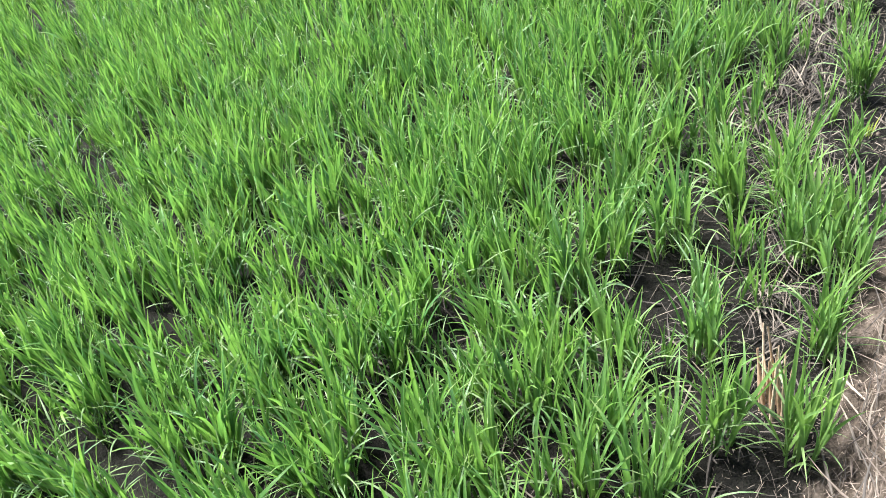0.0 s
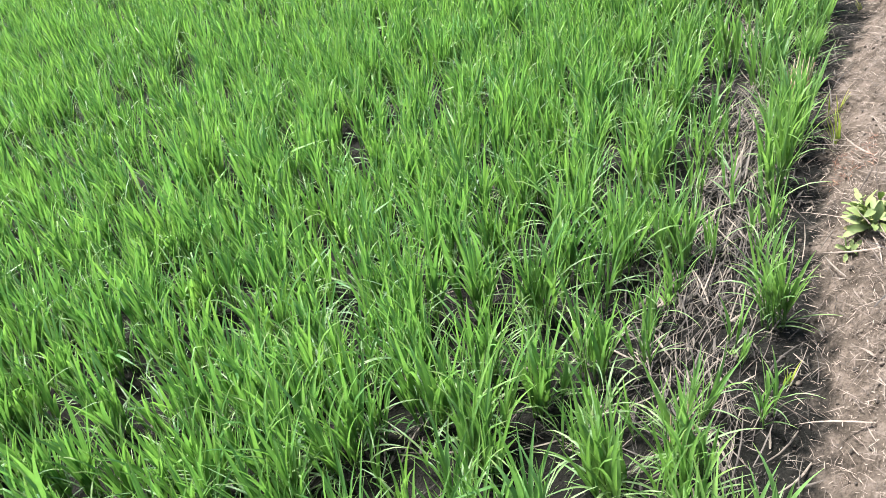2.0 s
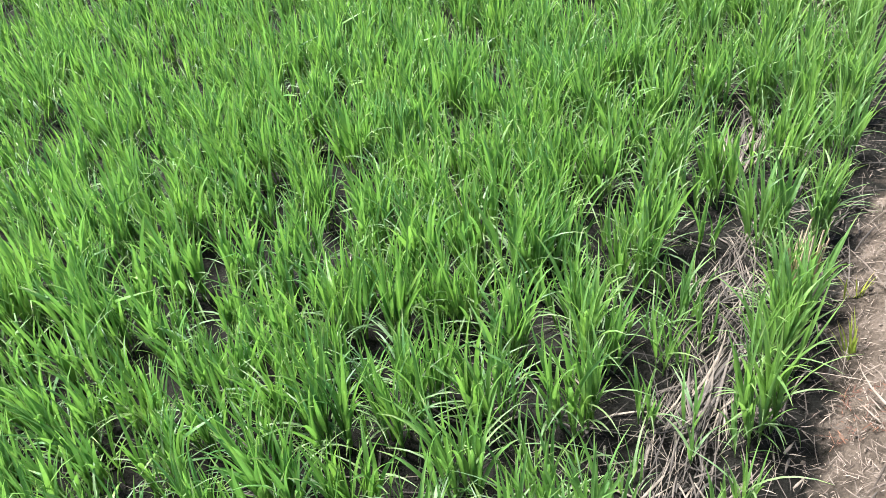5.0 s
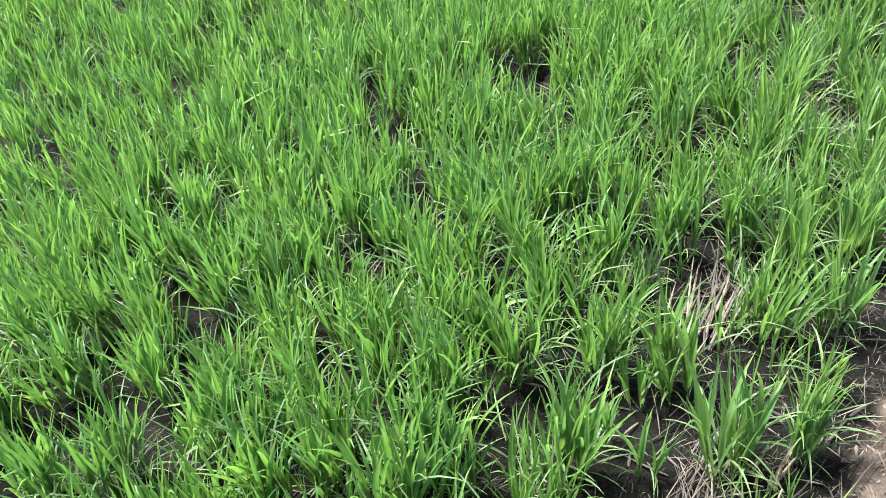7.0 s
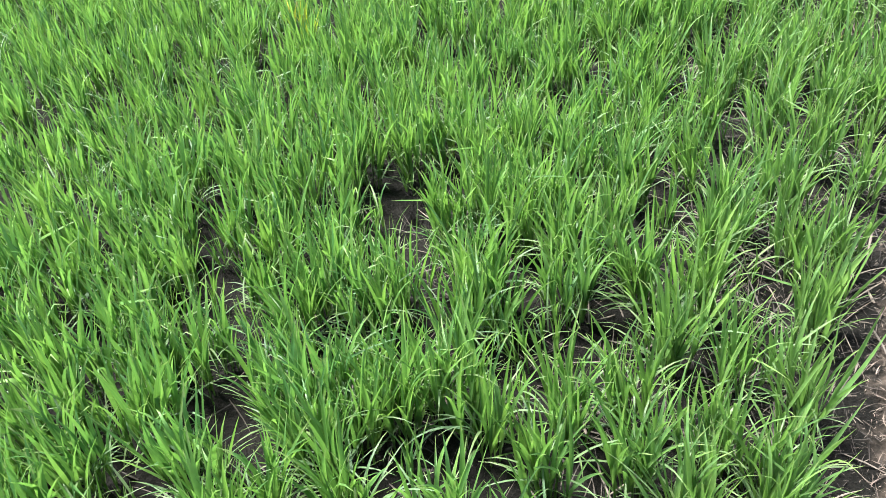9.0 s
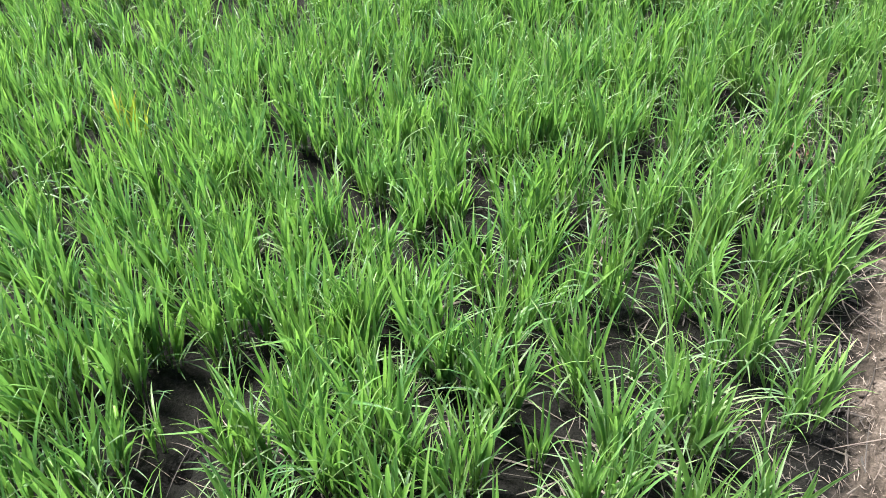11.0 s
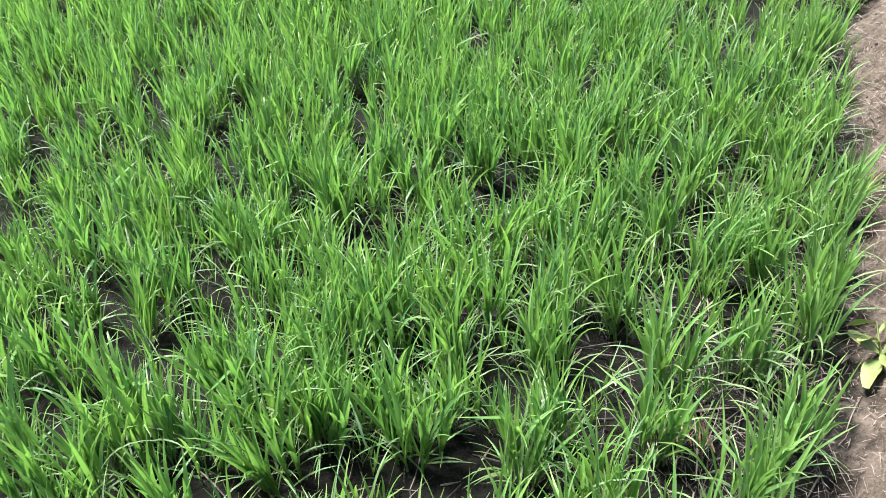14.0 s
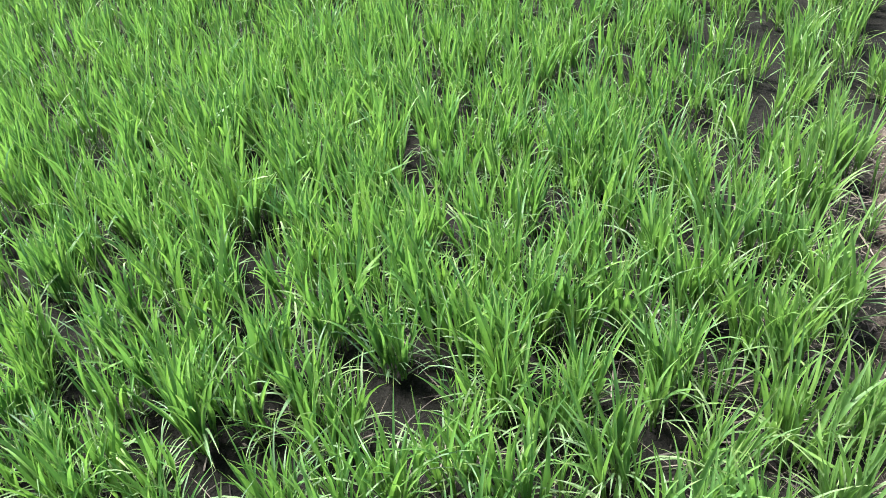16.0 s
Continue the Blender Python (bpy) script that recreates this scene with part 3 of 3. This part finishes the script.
def clod(rng, size):
    """A rough lump of earth: a cube-sphere of 24 faces, knocked out of shape."""
    verts, index, quads = [], {}, []
    knock = rng.uniform(0, 50)

    def corner(p):
        key = tuple(p)
        if key not in index:
            index[key] = len(verts)
            v = Vector(p).normalized()
            verts.append(v * (1 + 0.5 * noise.noise(v * 1.6 + Vector((knock, 0, 0)))) * size)
        return index[key]

    for axis in range(3):
        for side in (-1, 1):
            for i in (-1, 0):
                for j in (-1, 0):
                    loop = []
                    for a, b in ((i, j), (i + 1, j), (i + 1, j + 1), (i, j + 1)):
                        p = [0, 0, 0]
                        p[axis], p[(axis + 1) % 3], p[(axis + 2) % 3] = side, a, b
                        loop.append(corner(p))
                    quads.append(tuple(loop if side > 0 else reversed(loop)))
    return np.array([tuple(v) for v in verts]), quads, [(0.5, 0.5)] * len(verts)


CLODS = [clod(rng, rng.uniform(0.5, 1.0)) for _ in range(12)]
lumps = []
for _ in range(1500):
    y = rng.uniform(-0.3, 8.4)
    x = bund_foot(y) + rng.gauss(0.09, 0.08)
    s = 0.0015 + 0.008 * rng.random() ** 4
    lumps.append((rng.choice(CLODS), Matrix.Translation((x, y, ground_height(x, y) + s * 0.25)) @ Euler((rng.uniform(0, 6), rng.uniform(0, 6), 0)).to_matrix().to_4x4() @ Matrix.Diagonal((s, s, s * 0.7, 1))))
CLOD_EARTH, nt, bsdf, _ = material("clod_earth")
fine = node(nt, "ShaderNodeTexNoise", Scale=70.0, Detail=6.0)
isle = nt.nodes.new("ShaderNodeNewGeometry")
tone = ramp(nt, isle.outputs["Random Per Island"], [(0.0, (0.03, 0.024, 0.019)), (1.0, (0.13, 0.105, 0.083))])
nt.links.new(mix(nt, 0.6, tone, ramp(nt, fine.outputs[0], [(0.3, (0.5, 0.5, 0.5)), (0.7, (1.2, 1.2, 1.2))]), "MULTIPLY"), bsdf.inputs["Base Color"])
bsdf.inputs["Roughness"].default_value = 0.95
tagged(many("clods", lumps, CLOD_EARTH), "small crumbly clods of earth along the bank", "clods", kind="stuff")


def stubble(x, y, label, count, high, lean, turn, mat, seed):
    """The cut stump of an old rice plant: upright dry straws, each a part."""
    rng = random.Random(seed)
    ob = new("rice_stubble")
    ob.location = (x, y, ground_height(x, y) - 0.004)
    meshes = [as_mesh("stalk", joined([stem(1.0, 0.024, 6)]), mat) for _ in range(2)]
    for _ in range(count):
        part = new("stalk", rng.choice(meshes))
        part.parent = ob
        r, a, h = 0.03 * math.sqrt(rng.random()), rng.uniform(0, 6.28), high * rng.uniform(0.55, 1.1)
        part.matrix_local = (Matrix.Translation((r * math.cos(a), r * math.sin(a), 0)) @ Matrix.Rotation(radians(turn + rng.gauss(0, 12)), 4, "Z")
                             @ Matrix.Rotation(radians(lean + rng.gauss(0, 7)), 4, "Y") @ Matrix.Diagonal((0.16, 0.16, h, 1)))
    return tagged(ob, label, "stubble", "old stubble")


stubble(0.343, 2.935, "pinkish dry stubble stalks standing inside a rice plant", 30, 0.23, 5, 60, PINK, 1)
stubble(0.408, 0.624, "pale dry stubble stalks leaning beside the rice", 22, 0.19, 10, 120, PINK, 2)
stubble(0.297, 3.188, "short pink stubble stalks at the foot of the rice", 7, 0.1, 10, 40, PINK, 3)
stubble(0.297, 1.416, "pale dry stubble stalks between green shoots", 9, 0.14, 12, 90, PINK, 4)


def straw_bundle(x, y, turn, label, count, long, mat, seed):
    """A sheaf of straws lying side by side, each a part."""
    rng = random.Random(seed)
    ob = new("straw_bundle")
    ob.location = (x, y, 0.012)
    ob.rotation_euler.z = radians(turn)
    for n in range(count):
        part = new("stalk", as_mesh("stalk", straw(rng, long * rng.uniform(0.6, 1.1), rng.uniform(0.005, 0.008)), mat))
        part.parent = ob
        part.matrix_local = (Matrix.Translation((rng.gauss(0, 0.022), rng.uniform(-0.05, 0.05), rng.uniform(0, 0.028))) @ Matrix.Rotation(rng.gauss(0, 0.16), 4, "Z")
                             @ Matrix.Rotation(rng.gauss(0, 0.05), 4, "X"))
    return tagged(ob, label, "straw", "fallen straw")


straw_bundle(0.092, 3.514, 4, "pale straw sheaf lying on the mud between the rows", 22, 0.27, STRAW, 5)
straw_bundle(0.226, 2.497, -6, "grey straw sheaf lying beside the rice row", 24, 0.26, STRAW, 6)
straw_bundle(0.081, 4.736, 70, "broad tan straw leaves lying crosswise on the mud", 8, 0.14, STRAW, 7)
straw_bundle(0.144, 6.075, 20, "reddish straw tangle in a bare spot", 12, 0.14, RUSTY, 8)
straw_bundle(0.074, 6.111, -62, "tan straw bent over the mud", 12, 0.17, STRAW, 9)
straw_bundle(-0.312, 5.562, -25, "tan straw across a bare spot", 9, 0.16, STRAW, 10)


def dry_stalk(a, b, label, wide=0.005):
    """A single long dry stalk lying from a to b."""
    a, b = Vector(a), Vector(b)
    v, q, u = straw(random.Random(3), (b - a).length, wide, 6)
    ob = new("dry_stalk", as_mesh("dry_stalk", (v, q, u), STRAW))
    ob.matrix_world = Matrix.Translation(a) @ (b - a).to_track_quat("Y", "Z").to_matrix().to_4x4()
    return tagged(ob, label, "stalk", "dry stalks")


dry_stalk((0.587, 2.080, 0.16), (0.712, 1.960, 0.168), "long pale dry stalk lying on the earth bank")
dry_stalk((0.615, 1.831, 0.16), (0.711, 1.979, 0.166), "long pale dry stalk lying on the earth bank")
dry_stalk((0.407, 2.119, 0.03), (0.519, 1.949, 0.09), "dry stalk leaning on the foot of the bank", 0.004)
dry_stalk((0.115, 2.019, 0.035), (0.277, 1.730, 0.03), "long tan stalk fallen across the mud", 0.006)
dry_stalk((0.025, 1.839, 0.03), (0.247, 1.728, 0.03), "long tan stalk fallen across the mud", 0.006)
dry_stalk((0.344, 4.941, 0.05), (0.425, 4.719, 0.06), "thin dry stalk against the bank", 0.0035)
dry_stalk((0.330, 4.648, 0.05), (0.450, 4.758, 0.06), "thin dry stalk against the bank", 0.0035)
dry_stalk((-0.539, 6.572, 0.01), (-0.493, 6.823, 0.015), "thin red-brown stalk on bare mud", 0.0035)

rusty = [strewn(random.Random(n), FIBRES, 0.54 + 0.05 * math.sin(n * 2.4), 2.60 + 0.07 * math.cos(n * 1.7), 0.012 * (n % 3) / 2, n * 47.0, 25) for n in range(160)]
tagged(many("rusty_litter", rusty, RUSTY), "rust-brown withered plant bits on the bank", "litter", kind="stuff")


# ---------------------------------------------------------------- weeds on the bank
def weed_leaf(rng, long, wide):
    """A blunt oblong leaf, its stalk at the origin, laid out along +x and bowed."""
    verts, uvs = [], []
    segs, bow = 7, rng.uniform(0.15, 0.5)
    for k in range(segs + 1):
        s = k / segs
        w = wide * (0.12 + 0.88 * math.sin(math.pi * min(1.0, max(0.0, (s - 0.12) / 0.93)) ** 0.85) ** 0.75)
        x, z = long * s, long * (0.4 * s - bow * s * s)
        wave = 0.08 * wide * math.sin(s * 9 + bow * 30)
        verts += [(x, -w / 2, z + 0.12 * w + wave), (x, 0, z), (x, w / 2, z + 0.12 * w - wave)]
        uvs += [(0, s * 0.9), (0.5, s * 0.9), (1, s * 0.9)]
    quads = [(k * 3 + i, k * 3 + i + 1, k * 3 + i + 4, k * 3 + i + 3) for k in range(segs) for i in range(2)]
    return np.array(verts), quads, uvs


def weed(x, y, stems, leaves, long, label, seed, rise=0.09):
    """A broad-leaved weed: a few leaning stems, each a part with its leaves under it."""
    rng = random.Random(seed)
    ob = new("weed")
    ob.location = (x, y, ground_height(x, y) - 0.004)
    for k in range(stems):
        turn, high = k * 6.28 / stems + rng.uniform(-0.5, 0.5), rise * rng.uniform(0.6, 1.15)
        slope = Matrix.Rotation(turn, 4, "Z") @ Matrix.Rotation(radians(rng.uniform(12, 48)), 4, "Y")
        stalk = new("stem", as_mesh("stem", stem(high, 0.0028, 6), WEED))
        stalk.parent = ob
        stalk.matrix_local = slope
        for n in range(leaves):
            up = (n + 0.6) / leaves
            size = long * (1.1 - 0.4 * up) * rng.uniform(0.75, 1.2)
            part = new("leaf", as_mesh("leaf", weed_leaf(rng, size, size * rng.uniform(0.3, 0.42)), WEED))
            part.parent = stalk
            part.matrix_local = (Matrix.Translation((0, 0, high * up)) @ Matrix.Rotation(n * 2.4 + rng.uniform(-0.4, 0.4), 4, "Z")
                                 @ Matrix.Rotation(radians(-15 + rng.uniform(-28, 22)), 4, "Y") @ Matrix.Rotation(rng.uniform(-0.5, 0.5), 4, "X"))
    return tagged(ob, label, "weed", "weeds on the bank")


weed(0.592, 2.186, 10, 6, 0.064, "pale yellow-green broad-leaved weed on the earth bank", 1, 0.09)
weed(0.551, 2.135, 3, 4, 0.036, "small low pale green weed on the earth bank", 4, 0.05)
weed(0.666, 2.701, 3, 5, 0.05, "small yellow-green weed on the earth bank", 2, 0.06)
weed(0.485, 6.46, 3, 4, 0.085, "weed with large pale green oval leaves by the rice", 3, 0.08)


def grass_tuft(x, y, count, high, label, seed):
    """A small tuft of yellowing grass, each blade a part."""
    rng = random.Random(seed)
    ob = new("grass_tuft")
    ob.location = (x, y, ground_height(x, y) - 0.004)
    for _ in range(count):
        b = blade(rng, (rng.gauss(0, 0.006), rng.gauss(0, 0.006), 0), rng.uniform(0, 6.28), radians(rng.uniform(3, 28)), radians(rng.uniform(0, 40)), high * rng.uniform(0.6, 1.1), 0.006)
        part = new("blade", as_mesh("blade", b, YELLOW))
        part.parent = ob
    return tagged(ob, label, "grass", "grass on the bank")


grass_tuft(0.480, 2.791, 9, 0.12, "small bright yellow-green grass tuft on the bank", 1)
grass_tuft(0.468, 3.012, 7, 0.1, "small yellowing grass tuft on the bank", 2)
grass_tuft(0.495, 3.967, 5, 0.06, "tiny yellow-green grass tuft on the bank", 3)
grass_tuft(0.589, 4.500, 6, 0.07, "tiny yellow-green grass tuft on the bank", 4)
grass_tuft(0.411, 7.138, 6, 0.16, "thin yellow-green grass shoots at the foot of the bank", 5)
grass_tuft(0.463, 1.710, 5, 0.07, "tiny yellow-green sprout at the foot of the bank", 6)
rice_plant(-1.742, 5.252, 1.0, 9, random.Random(8), "yellowing young rice plant among green ones", yellow=True)
